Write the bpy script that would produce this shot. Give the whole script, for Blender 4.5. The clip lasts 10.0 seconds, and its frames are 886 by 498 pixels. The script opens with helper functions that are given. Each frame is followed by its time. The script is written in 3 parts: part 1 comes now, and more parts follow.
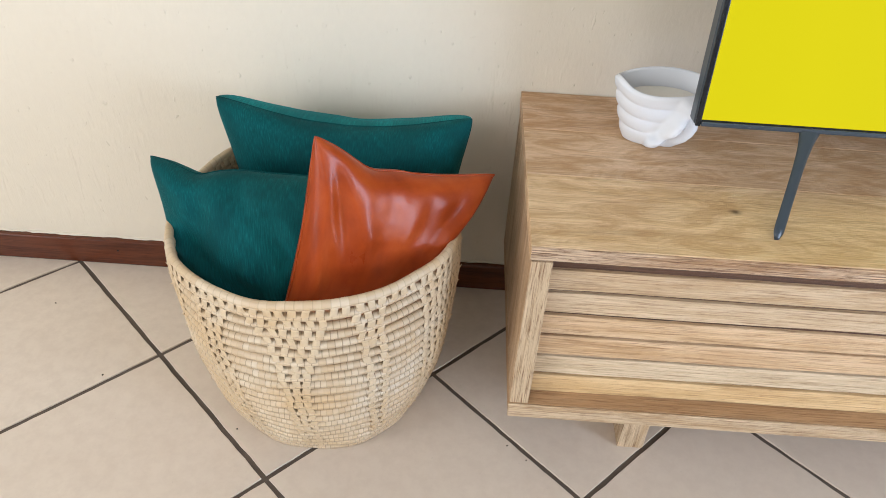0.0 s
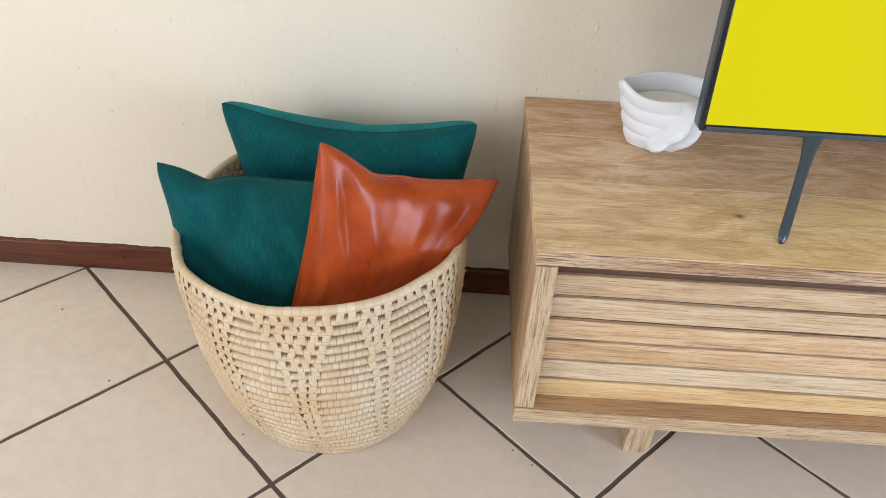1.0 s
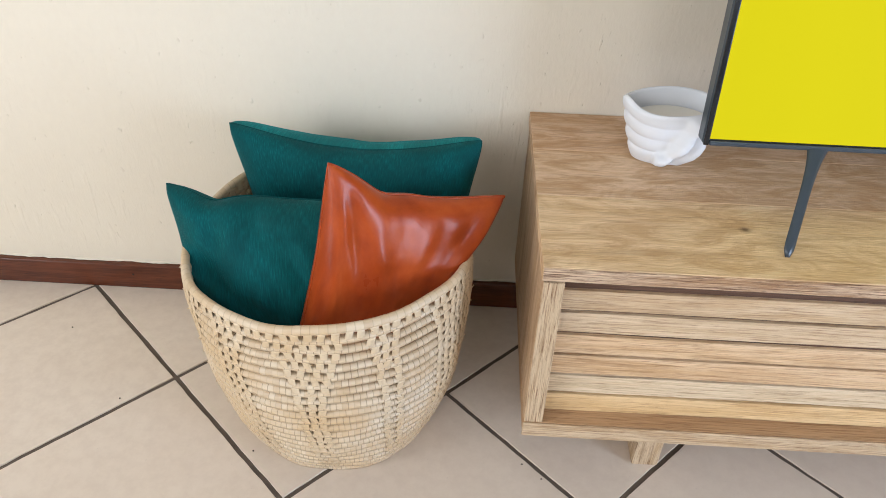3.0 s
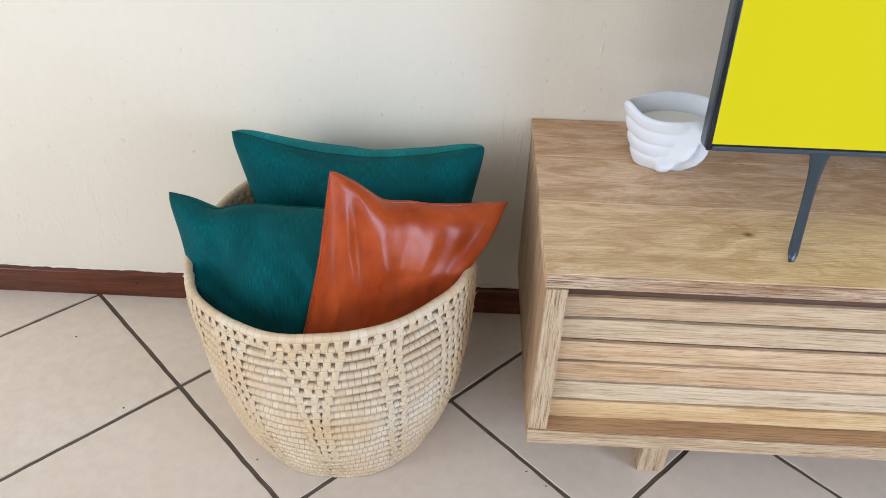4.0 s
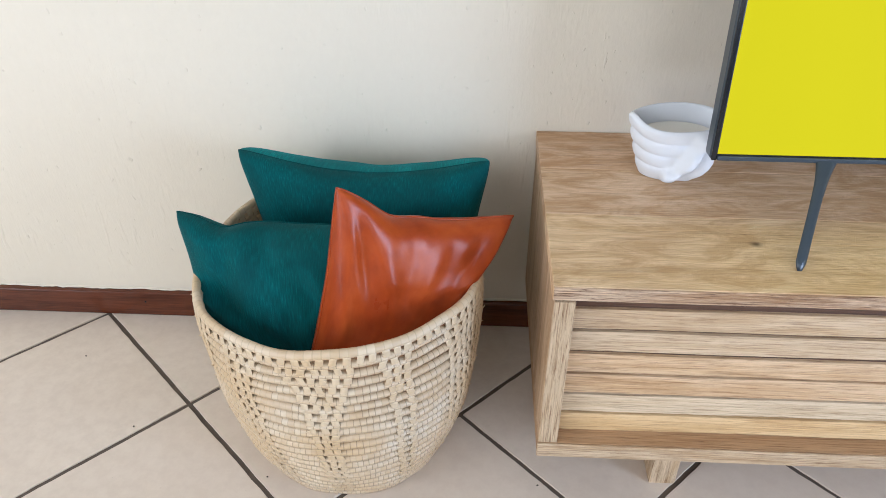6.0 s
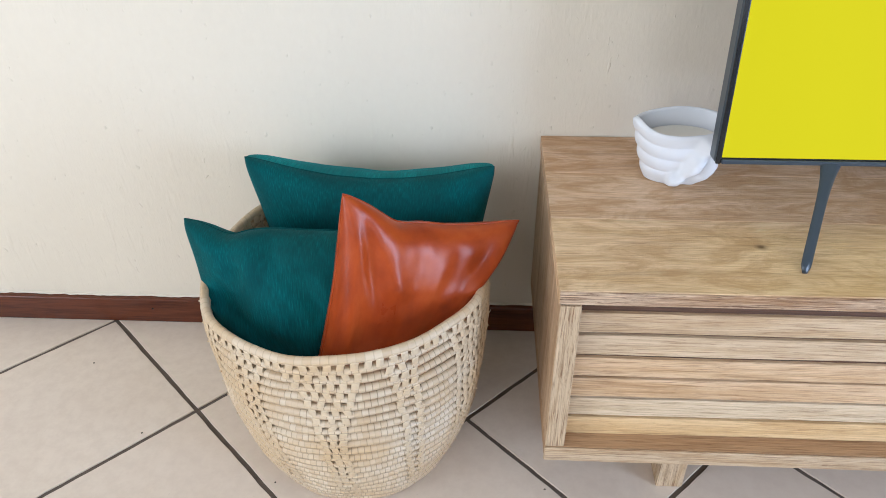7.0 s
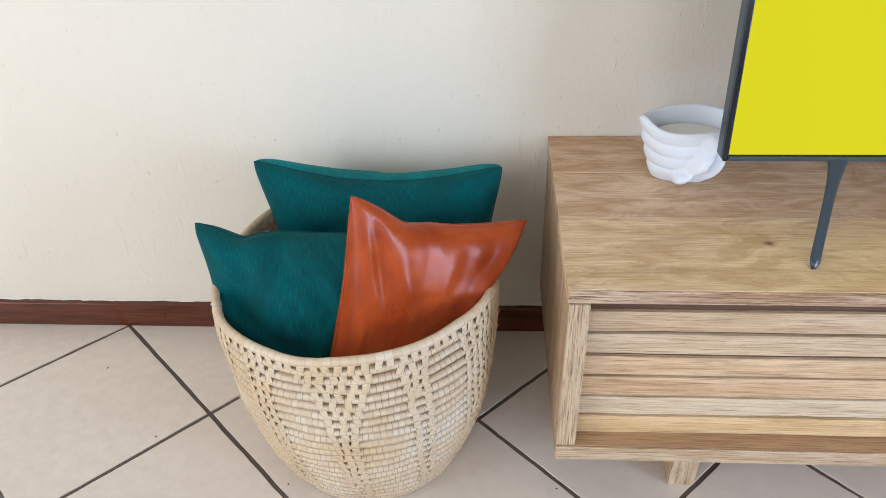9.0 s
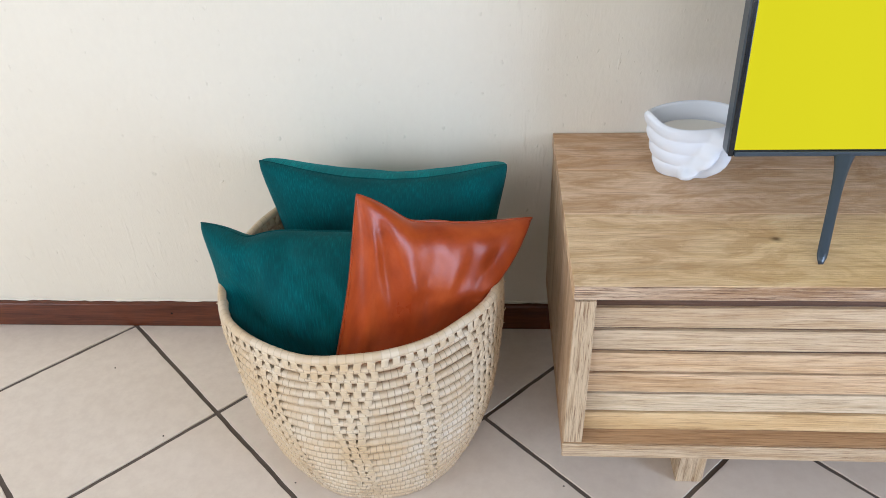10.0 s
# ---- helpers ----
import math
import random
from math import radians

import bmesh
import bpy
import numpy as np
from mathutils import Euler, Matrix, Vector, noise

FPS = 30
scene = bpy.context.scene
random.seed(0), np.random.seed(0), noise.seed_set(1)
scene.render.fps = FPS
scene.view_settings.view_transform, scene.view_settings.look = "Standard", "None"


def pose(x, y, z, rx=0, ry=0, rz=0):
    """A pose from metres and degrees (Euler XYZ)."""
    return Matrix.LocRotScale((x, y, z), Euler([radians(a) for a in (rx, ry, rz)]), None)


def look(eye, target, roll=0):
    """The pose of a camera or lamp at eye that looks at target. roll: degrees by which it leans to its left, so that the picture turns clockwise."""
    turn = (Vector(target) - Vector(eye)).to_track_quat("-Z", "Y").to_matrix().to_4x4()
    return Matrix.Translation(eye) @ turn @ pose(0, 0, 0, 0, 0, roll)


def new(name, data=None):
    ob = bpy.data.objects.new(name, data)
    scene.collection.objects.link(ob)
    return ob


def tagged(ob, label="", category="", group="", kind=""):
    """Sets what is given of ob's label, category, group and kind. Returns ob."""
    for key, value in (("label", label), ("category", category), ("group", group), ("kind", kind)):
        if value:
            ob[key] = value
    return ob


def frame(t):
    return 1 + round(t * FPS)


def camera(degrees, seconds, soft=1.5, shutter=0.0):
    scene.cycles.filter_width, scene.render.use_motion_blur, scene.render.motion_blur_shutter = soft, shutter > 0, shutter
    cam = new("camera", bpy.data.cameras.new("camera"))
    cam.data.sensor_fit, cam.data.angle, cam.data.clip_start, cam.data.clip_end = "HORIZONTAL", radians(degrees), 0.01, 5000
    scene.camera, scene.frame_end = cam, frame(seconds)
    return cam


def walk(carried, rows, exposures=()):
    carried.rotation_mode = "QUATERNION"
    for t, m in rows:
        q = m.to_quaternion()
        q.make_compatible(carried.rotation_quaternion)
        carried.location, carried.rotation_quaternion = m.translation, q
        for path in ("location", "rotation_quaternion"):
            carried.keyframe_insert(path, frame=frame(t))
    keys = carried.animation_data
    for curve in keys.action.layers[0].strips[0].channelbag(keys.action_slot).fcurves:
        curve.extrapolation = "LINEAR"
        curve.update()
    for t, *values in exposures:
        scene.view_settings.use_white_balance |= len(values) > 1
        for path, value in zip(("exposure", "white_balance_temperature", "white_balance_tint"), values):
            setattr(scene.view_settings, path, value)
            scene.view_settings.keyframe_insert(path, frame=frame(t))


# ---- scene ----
cam = camera(60.6, 10.0, soft=0.3)
PATH = [
    (0, (-0.105, -1.183, 1.038), (-0.123, 0.376, -0.214), 3.5),
    (0.5, (-0.108, -1.184, 1.04), (-0.13, 0.378, -0.209), 3.3),
    (1, (-0.108, -1.186, 1.041), (-0.135, 0.381, -0.202), 3.1),
    (1.5, (-0.109, -1.187, 1.045), (-0.14, 0.383, -0.193), 2.9),
    (2, (-0.111, -1.186, 1.048), (-0.144, 0.388, -0.185), 2.7),
    (2.5, (-0.111, -1.185, 1.053), (-0.149, 0.391, -0.177), 2.4),
    (4, (-0.111, -1.183, 1.056), (-0.162, 0.405, -0.158), 1.5),
    (4.5, (-0.109, -1.183, 1.055), (-0.165, 0.412, -0.15), 1.2),
    (5, (-0.11, -1.182, 1.057), (-0.169, 0.417, -0.143), 0.9),
    (5.5, (-0.108, -1.181, 1.057), (-0.175, 0.422, -0.137), 0.5),
    (7, (-0.112, -1.186, 1.062), (-0.196, 0.428, -0.116), -0.5),
    (7.5, (-0.111, -1.186, 1.061), (-0.202, 0.429, -0.115), -0.8),
    (8, (-0.111, -1.187, 1.063), (-0.208, 0.427, -0.113), -1.2),
    (8.5, (-0.111, -1.189, 1.062), (-0.215, 0.427, -0.112), -1.5),
    (9, (-0.11, -1.193, 1.063), (-0.22, 0.425, -0.108), -1.8),
    (9.5, (-0.109, -1.194, 1.061), (-0.226, 0.424, -0.108), -2.1),
    (10, (-0.109, -1.195, 1.06), (-0.235, 0.422, -0.11), -2.5),
]
EXPOSURES = [(0.0, -0.26, 5870, 10), (2.7, -0.26, 5870, 10), (3.8, -0.26, 5480, 10), (10.0, -0.27, 5430, 10)]
walk(cam, [(t, look(eye, target, roll)) for t, eye, target, roll in PATH], EXPOSURES)

# ---- light: daylight from a wide glazed door and tall windows ----
world = bpy.data.worlds.new("world")
scene.world = world
world.use_nodes = True
wn = world.node_tree
sky = wn.nodes.new("ShaderNodeTexSky")
sky.sky_type, sky.sun_disc = "NISHITA", False
sky.sun_elevation, sky.sun_rotation = radians(47), radians(22)
wn.nodes["Background"].inputs["Strength"].default_value = 0.10
wn.links.new(sky.outputs[0], wn.nodes["Background"].inputs["Color"])


def lamp(name, kind, m, energy, color, size=None):
    data = bpy.data.lights.new(name, kind)
    data.energy, data.color = energy, color
    if kind == "AREA":
        data.shape, data.size, data.size_y = "RECTANGLE", size[0], size[1]
    ob = new(name, data)
    ob.matrix_world = m
    return ob


sun = lamp("sun", "SUN", look((2.5, 6, 7), (0.4, 0, 0)), 2.5, (1.0, 0.95, 0.87))
sun.data.angle = radians(0.5)
# sky light in the openings: a glazed door to the east, two tall windows behind, a doorway to the west
lamp("glazed_door_daylight", "AREA", look((2.52, -2.0, 0.85), (-0.3, -0.3, 0.45)), 82, (0.74, 0.835, 1.0), (0.9, 1.5))
lamp("door_daylight", "AREA", look((-2.36, -1.75, 1.1), (0.1, -0.4, 0.5)), 54, (1.0, 0.975, 0.94), (1.1, 2.0))
for x, power in ((-1.25, 28), (0.85, 17)):
    lamp("window_daylight", "AREA", look((x, -2.9, 1.45), (-0.1, -0.3, 0.5)), power, (1.0, 0.965, 0.91), (1.05, 1.9))


# ---- materials ----
class Mat:
    """A node material with short names for the nodes it needs."""

    def __init__(self, name, rough=0.6, metal=0.0, spec=0.5):
        self.m = bpy.data.materials.new(name)
        self.m.use_nodes = True
        self.t = self.m.node_tree
        self.b = self.t.nodes["Principled BSDF"]
        self.put(self.b, "Roughness", rough)
        self.put(self.b, "Metallic", metal)
        self.put(self.b, "Specular IOR Level", spec)

    def put(self, node, key, value):
        if hasattr(value, "is_output"):
            self.t.links.new(value, node.inputs[key])
        else:
            node.inputs[key].default_value = value

    def node(self, kind, out=0, **ins):
        n = self.t.nodes.new("ShaderNode" + kind)
        for k, v in ins.items():
            self.put(n, int(k[1:]) if k[0] == "i" and k[1:].isdigit() else k.replace("_", " "), v)
        return n.outputs[out]

    def coords(self, scale=(1, 1, 1), which="Object", rot=(0, 0, 0), loc=(0, 0, 0)):
        c = self.t.nodes.new("ShaderNodeTexCoord").outputs[which]
        n = self.t.nodes.new("ShaderNodeMapping")
        self.t.links.new(c, n.inputs["Vector"])
        n.inputs["Scale"].default_value = scale
        n.inputs["Rotation"].default_value = rot
        n.inputs["Location"].default_value = loc
        return n.outputs[0]

    def noise(self, vec, scale=5, detail=4, rough=0.55, distort=0.0):
        return self.node("TexNoise", Vector=vec, Scale=scale, Detail=detail, Roughness=rough, Distortion=distort)

    def ramp(self, fac, stops):
        n = self.t.nodes.new("ShaderNodeValToRGB")
        el = n.color_ramp.elements
        while len(el) < len(stops):
            el.new(0.5)
        for e, (p, c) in zip(el, stops):
            e.position = p
            e.color = (c, c, c, 1) if isinstance(c, (int, float)) else (*c, 1)
        self.t.links.new(fac, n.inputs[0])
        return n.outputs[0]

    def mix(self, fac, a, b, how="MIX"):
        n = self.t.nodes.new("ShaderNodeMix")
        n.data_type, n.blend_type = "RGBA", how
        for i, v in ((0, fac), (6, a), (7, b)):
            if hasattr(v, "is_output"):
                self.t.links.new(v, n.inputs[i])
            else:
                n.inputs[i].default_value = (*v, 1) if isinstance(v, tuple) else v
        return n.outputs[2]

    def math(self, op, a, b=0.0):
        n = self.t.nodes.new("ShaderNodeMath")
        n.operation = op
        self.put(n, 0, a)
        self.put(n, 1, b)
        return n.outputs[0]

    def bump(self, height, strength, distance, under=None):
        n = self.t.nodes.new("ShaderNodeBump")
        self.put(n, "Height", height)
        n.inputs["Strength"].default_value, n.inputs["Distance"].default_value = strength, distance
        if under is not None:
            self.t.links.new(under, n.inputs["Normal"])
        return n.outputs[0]

    def done(self, color=None, normal=None, **ins):
        if color is not None:
            self.put(self.b, "Base Color", (*color, 1) if isinstance(color, tuple) else color)
        if normal is not None:
            self.put(self.b, "Normal", normal)
        for k, v in ins.items():
            self.put(self.b, k.replace("_", " "), v)
        return self.m


def plaster():
    m = Mat("cream_plaster", 0.55, spec=0.35)
    broad = m.noise(m.coords((1, 1, 1)), 2.2, 3)
    lumps = m.noise(m.coords((1, 1, 0.7)), 70, 6, 0.65)
    brush = m.noise(m.coords((1, 1, 0.28)), 200, 3, 0.6)
    drips = m.noise(m.coords((1, 1, 0.20), loc=(3, 0, 1)), 70, 2, 0.5)
    where = m.ramp(m.noise(m.coords((1, 1, 1), loc=(1.3, 0, 0.4)), 4.5, 2), [(0.45, 0.10), (0.68, 1.0)])
    ridge = m.math("MULTIPLY", m.ramp(drips, [(0.55, 0.0), (0.76, 1.0)]), where)
    pits = m.ramp(m.noise(m.coords((1, 1, 0.6), loc=(0, 0, 7)), 85, 1), [(0.70, 0.0), (0.82, 1.0)])
    color = m.mix(broad, (0.655, 0.575, 0.445), (0.715, 0.640, 0.510))
    color = m.mix(m.ramp(lumps, [(0.3, 0.0), (0.7, 0.22)]), color, (0.61, 0.53, 0.41))
    n = m.bump(broad, 0.08, 0.02)
    n = m.bump(lumps, 0.11, 0.005, n)
    n = m.bump(ridge, 0.38, 0.003, n)
    n = m.bump(pits, 0.5, 0.003, n)
    n = m.bump(brush, 0.15, 0.003, n)
    return m.done(color, n)


def tile_mat():
    m = Mat("beige_tile", 0.32, spec=0.45)
    pick = m.node("ObjectInfo", out=5)
    cloud = m.noise(m.coords((1, 1, 1), "Generated"), 3.5, 5, 0.62)
    speck = m.noise(m.coords((1, 1, 1), "Generated"), 55, 3, 0.6)
    color = m.mix(cloud, (0.62, 0.515, 0.395), (0.72, 0.615, 0.49))
    mottle = m.noise(m.coords((1, 1, 1), "Generated"), 17, 5, 0.7)
    color = m.mix(m.ramp(mottle, [(0.38, 0.35), (0.6, 0.0)]), color, (0.54, 0.43, 0.325))
    color = m.mix(m.math("MULTIPLY", pick, 0.35), color, (0.62, 0.51, 0.395))
    color = m.mix(m.ramp(speck, [(0.70, 0.0), (0.78, 0.35)]), color, (0.36, 0.28, 0.21))
    rough = m.ramp(cloud, [(0.2, 0.27), (0.8, 0.42)])
    return m.done(color, m.bump(mottle, 0.10, 0.0012, m.bump(cloud, 0.06, 0.004)), Roughness=rough)


def grout_mat():
    m = Mat("dark_grout", 0.9)
    a = m.noise(m.coords(), 30, 5, 0.7)
    return m.done(m.mix(a, (0.055, 0.040, 0.030), (0.165, 0.125, 0.092)), m.bump(a, 0.5, 0.003))


def wood(name, pale, mid, dark, axis="x", seed=0.0, rough=0.5, knots=(), relief=0.5, grain=1.0, wash=0.08, stain=0.0):
    """Brushed, lime-washed timber with its grain along one axis."""
    m = Mat(name, rough, spec=0.35)

    def sc(a, b):
        return {"x": (a, b, b), "y": (b, a, b), "z": (b, b, a)}[axis]

    loc = (seed * 3.1, seed * 1.7, seed * 2.3)
    pick = m.node("ObjectInfo", out=5)
    rings = m.noise(m.coords(sc(0.8, 10), loc=loc), 2.2, 6, 0.68, 0.8)
    fibre = m.noise(m.coords(sc(6.0, 200), loc=loc), 2.4, 6, 0.72, 0.5)
    pores = m.noise(m.coords(sc(24.0, 420), loc=loc), 2.0, 2, 0.6)
    cloud = m.noise(m.coords(sc(1.4, 3.2), loc=loc), 1.6, 3)
    color = m.ramp(rings, [(0.28, dark), (0.38, mid), (0.47, pale), (0.56, pale), (0.63, mid), (0.74, dark)])
    color = m.mix(m.ramp(cloud, [(0.35, 0.0), (0.65, 0.6)]), color, pale)
    color = m.mix(m.math("MULTIPLY", pick, 0.3), color, mid)
    heart = m.noise(m.coords(sc(1.6, 17), loc=tuple(c + 4.7 for c in loc)), 1.8, 5, 0.65, 0.6)
    color = m.mix(m.ramp(heart, [(0.48, 0.0), (0.64, 0.75 * grain)]), color, (mid[0] * 0.82, mid[1] * 0.70, mid[2] * 0.52))
    color = m.mix(wash, color, (0.52, 0.51, 0.42))
    color = m.mix(m.ramp(fibre, [(0.36, 0.95 * grain), (0.44, 0.35 * grain), (0.52, 0.0)]), color, dark)
    color = m.mix(m.ramp(fibre, [(0.55, 0.0), (0.66, 0.5 * grain)]), color, tuple(min(0.85, c * 1.25) for c in pale))
    color = m.mix(m.ramp(pores, [(0.64, 0.0), (0.72, 0.5 * grain)]), color, tuple(c * 0.6 for c in dark))
    if stain:
        blot = m.noise(m.coords(sc(5.0, 15), loc=tuple(c + 9.1 for c in loc)), 1.3, 6, 0.72, 1.5)
        smear = m.noise(m.coords(sc(3.0, 60), loc=tuple(c + 2.3 for c in loc)), 1.6, 4, 0.7, 0.8)
        color = m.mix(m.ramp(blot, [(0.44, 0.0), (0.60, stain)]), color, (0.40, 0.215, 0.080))
        color = m.mix(m.ramp(blot, [(0.30, 0.45), (0.42, 0.0)]), color, tuple(min(0.82, c * 1.15) for c in pale))
        color = m.mix(m.ramp(smear, [(0.58, 0.0), (0.72, 0.7 * stain)]), color, (0.21, 0.115, 0.055))
    for kx, ky, kz, r in knots:
        d = m.node("VectorMath", out=1, i0=m.coords((0.8, 1, 1), loc=(-kx * 0.8, -ky, -kz)))
        d.node.operation = "LENGTH"
        wob = m.math("ADD", d, m.math("MULTIPLY", rings, r * 0.35))
        color = m.mix(m.ramp(m.math("DIVIDE", wob, r * 2), [(0.22, 0.85), (0.5, 0.35), (0.8, 0.0)]), color, (0.10, 0.055, 0.025))
    n = m.bump(fibre, relief, 0.0025)
    n = m.bump(pores, relief * 0.7, 0.0012, n)
    return m.done(color, n)


def chenille(name, lift=1.0):
    m = Mat(name, 0.85, spec=0.2)
    streak = m.noise(m.coords((250, 24, 1), "UV"), 1.0, 3, 0.62)
    weave = m.noise(m.coords((330, 260, 1), "UV"), 1.0, 2)
    patch = m.noise(m.coords((6, 3.5, 1), "UV"), 1.0, 4, 0.6, 0.5)
    tones = ((0.36, (0.0010, 0.056, 0.058)), (0.52, (0.0016, 0.075, 0.076)), (0.64, (0.004, 0.098, 0.097)), (0.74, (0.008, 0.130, 0.126)))
    color = m.ramp(streak, [(p, tuple(v * lift for v in c)) for p, c in tones])
    color = m.mix(m.ramp(patch, [(0.36, 0.6), (0.62, 0.0)]), color, (0.001 * lift, 0.040 * lift, 0.041 * lift))
    n = m.bump(streak, 0.22, 0.002)
    n = m.bump(weave, 0.4, 0.0012, n)
    return m.done(color, n, Sheen_Weight=0.12, Sheen_Roughness=0.3, Sheen_Tint=(0.3, 0.85, 0.85, 1))


def leather():
    m = Mat("tan_leather", 0.26, spec=0.30)
    blot = m.noise(m.coords((7, 6, 1), "UV"), 1.0, 5, 0.6)
    crease = m.noise(m.coords((9, 5, 1), "UV"), 1.0, 3, 0.5, 0.8)
    fine = m.node("TexVoronoi", Vector=m.coords((150, 150, 1), "UV"), Scale=1.0)
    color = m.ramp(blot, [(0.3, (0.235, 0.030, 0.004)), (0.52, (0.345, 0.052, 0.007)), (0.75, (0.43, 0.082, 0.014))])
    n = m.bump(crease, 0.035, 0.012)
    n = m.bump(fine, 0.08, 0.0006, n)
    return m.done(color, n, Roughness=m.ramp(blot, [(0.3, 0.27), (0.8, 0.37)]))


def palm(name, tint=1.0, wound=True, line=1.0):
    """Palm leaf wound round the coils: every turn of the strip has its own tone."""
    m = Mat(name, 0.42, spec=0.5)
    uv = m.node("TexCoord", out=2)
    turn = m.node("SeparateXYZ", Vector=uv)
    white = m.node("TexWhiteNoise", i1=m.math("FLOOR", turn))
    white.node.noise_dimensions = "1D"
    stain = m.noise(m.coords((1, 1, 1)), 9, 4, 0.6)
    fibre = m.noise(m.coords((14, 0.4, 1), "UV"), 3, 3)
    color = m.ramp(white, [(0.0, (0.55 * tint, 0.410 * tint, 0.255 * tint)), (0.5, (0.605 * tint, 0.476 * tint, 0.310 * tint)), (1.0, (0.645 * tint, 0.525 * tint, 0.365 * tint))])
    color = m.mix(m.ramp(stain, [(0.40, 0.0), (0.66, 0.8)]), color, (0.55 * tint, 0.375 * tint, 0.19 * tint))
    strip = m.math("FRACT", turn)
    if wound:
        # dark brown strip edges: the lines between turns, with crease shade coloured in
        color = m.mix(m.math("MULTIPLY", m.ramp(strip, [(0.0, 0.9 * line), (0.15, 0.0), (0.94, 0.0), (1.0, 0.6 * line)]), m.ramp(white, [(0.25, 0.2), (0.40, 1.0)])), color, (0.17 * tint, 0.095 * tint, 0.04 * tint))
    return m.done(color, m.bump(fibre, 0.25, 0.0012))


def plain(name, color, rough=0.5, metal=0.0, var=0.12, scale=40, relief=0.1):
    m = Mat(name, rough, metal)
    a = m.noise(m.coords(), scale, 4)
    dim = tuple(c * (1 - var) for c in color)
    return m.done(m.mix(a, dim, color), m.bump(a, relief, 0.001))


def screen_mat():
    m = Mat("lit_yellow_screen", 0.5, spec=0.02)
    a = m.noise(m.coords((1.2, 1, 0.25)), 3.0, 2)
    color = m.mix(a, (0.83, 0.685, 0.0), (0.92, 0.775, 0.0))
    m.put(m.b, "Emission Color", color)
    m.put(m.b, "Emission Strength", 1.1)
    return m.done((0.005, 0.005, 0.0))


PLASTER, TILE, GROUT = plaster(), tile_mat(), grout_mat()
PALE, MID, DARK = (0.610, 0.448, 0.275), (0.490, 0.330, 0.175), (0.204, 0.104, 0.043)
TOP_BACK = wood("washed_wood_brown", (0.678, 0.476, 0.308), (0.565, 0.357, 0.199), (0.226, 0.113, 0.055), seed=1, grain=0.6, stain=0.75, wash=0.0)
TOP_MID = wood("washed_wood_warm", (0.723, 0.523, 0.338), (0.616, 0.410, 0.230), (0.260, 0.136, 0.063), seed=2, grain=0.55, stain=0.7, wash=0.0)
TOP_FRONT = wood("washed_wood_yellow", (0.814, 0.612, 0.375), (0.712, 0.499, 0.267), (0.339, 0.193, 0.085), seed=4.3, grain=0.5, stain=0.55, wash=0.0, knots=((0.2818, -0.3212, 0.446, 0.0065),))
SLAT = [wood("slat_wood_%s" % n, p, q, d, seed=5 + i * 1.37, grain=0.8) for i, (n, p, q, d) in enumerate((
    ("pale", PALE, MID, DARK),
    ("warm", (0.677, 0.466, 0.268), (0.544, 0.346, 0.169), (0.233, 0.116, 0.046)),
    ("grey", (0.666, 0.510, 0.326), (0.544, 0.389, 0.220), (0.242, 0.145, 0.068)),
    ("yellow", (0.726, 0.494, 0.239), (0.601, 0.381, 0.152), (0.311, 0.163, 0.055)),
    ("brown", (0.488, 0.289, 0.132), (0.382, 0.205, 0.080), (0.178, 0.083, 0.032))))]
UPRIGHT = wood("upright_wood", PALE, MID, DARK, axis="z", seed=9, relief=1.0, grain=1.15)
EDGE = wood("edge_wood", PALE, MID, DARK, seed=12, relief=0.7)
SAWN = wood("sawn_edge_wood", (0.640, 0.455, 0.290), (0.480, 0.300, 0.170), (0.158, 0.074, 0.034), seed=21, relief=1.0, grain=1.6)
SKIRT = wood("red_brown_varnished_wood", (0.125, 0.032, 0.011), (0.058, 0.015, 0.005), (0.022, 0.006, 0.003), seed=15, rough=0.2, relief=0.12, grain=0.6, wash=0.0)
SIDE = wood("side_wood", (0.560, 0.385, 0.225), (0.450, 0.285, 0.145), (0.20, 0.10, 0.043), axis="z", seed=10, relief=0.5)
# much darker than the slats: the shade of the gaps is in its colour
SHADED_BACKING = wood("shaded_backing_wood", (0.120, 0.062, 0.036), (0.090, 0.046, 0.027), (0.05, 0.026, 0.016), seed=17, wash=0.0)
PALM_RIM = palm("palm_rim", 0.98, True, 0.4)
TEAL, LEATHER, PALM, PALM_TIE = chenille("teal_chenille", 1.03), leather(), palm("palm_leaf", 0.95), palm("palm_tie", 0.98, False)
TEAL_SEAM = chenille("teal_seam_thread", 0.8)
# the same teal raised 2.4 times, for one rear cover
TEAL_PALER = chenille("teal_chenille_paler", 2.4)
CERAMIC = plain("white_ceramic", (0.74, 0.74, 0.745), 0.7, var=0.04)
WAX = plain("cream_wax", (0.80, 0.76, 0.66), 0.45, var=0.05)
CASING = plain("slate_grey_casing", (0.040, 0.053, 0.066), 0.3, var=0.2)
BEZEL = plain("black_bezel", (0.008, 0.009, 0.011), 0.2, var=0.2)
SCREEN = screen_mat()
ROOM = plain("cream_room_paint", (0.42, 0.395, 0.35), 0.7, var=0.1, scale=6)
BOARDS = plain("ceiling_paint", (0.62, 0.61, 0.59), 0.6, var=0.2, scale=8)
TRIM = plain("painted_frame", (0.75, 0.75, 0.74), 0.4, var=0.04)


# ---- building helpers ----
def mesh_of(name, bm, mat, smooth=False):
    me = bpy.data.meshes.new(name)
    bm.normal_update()
    bm.to_mesh(me)
    bm.free()
    me.materials.append(mat)
    if smooth:
        me.polygons.foreach_set("use_smooth", [True] * len(me.polygons))
    return me


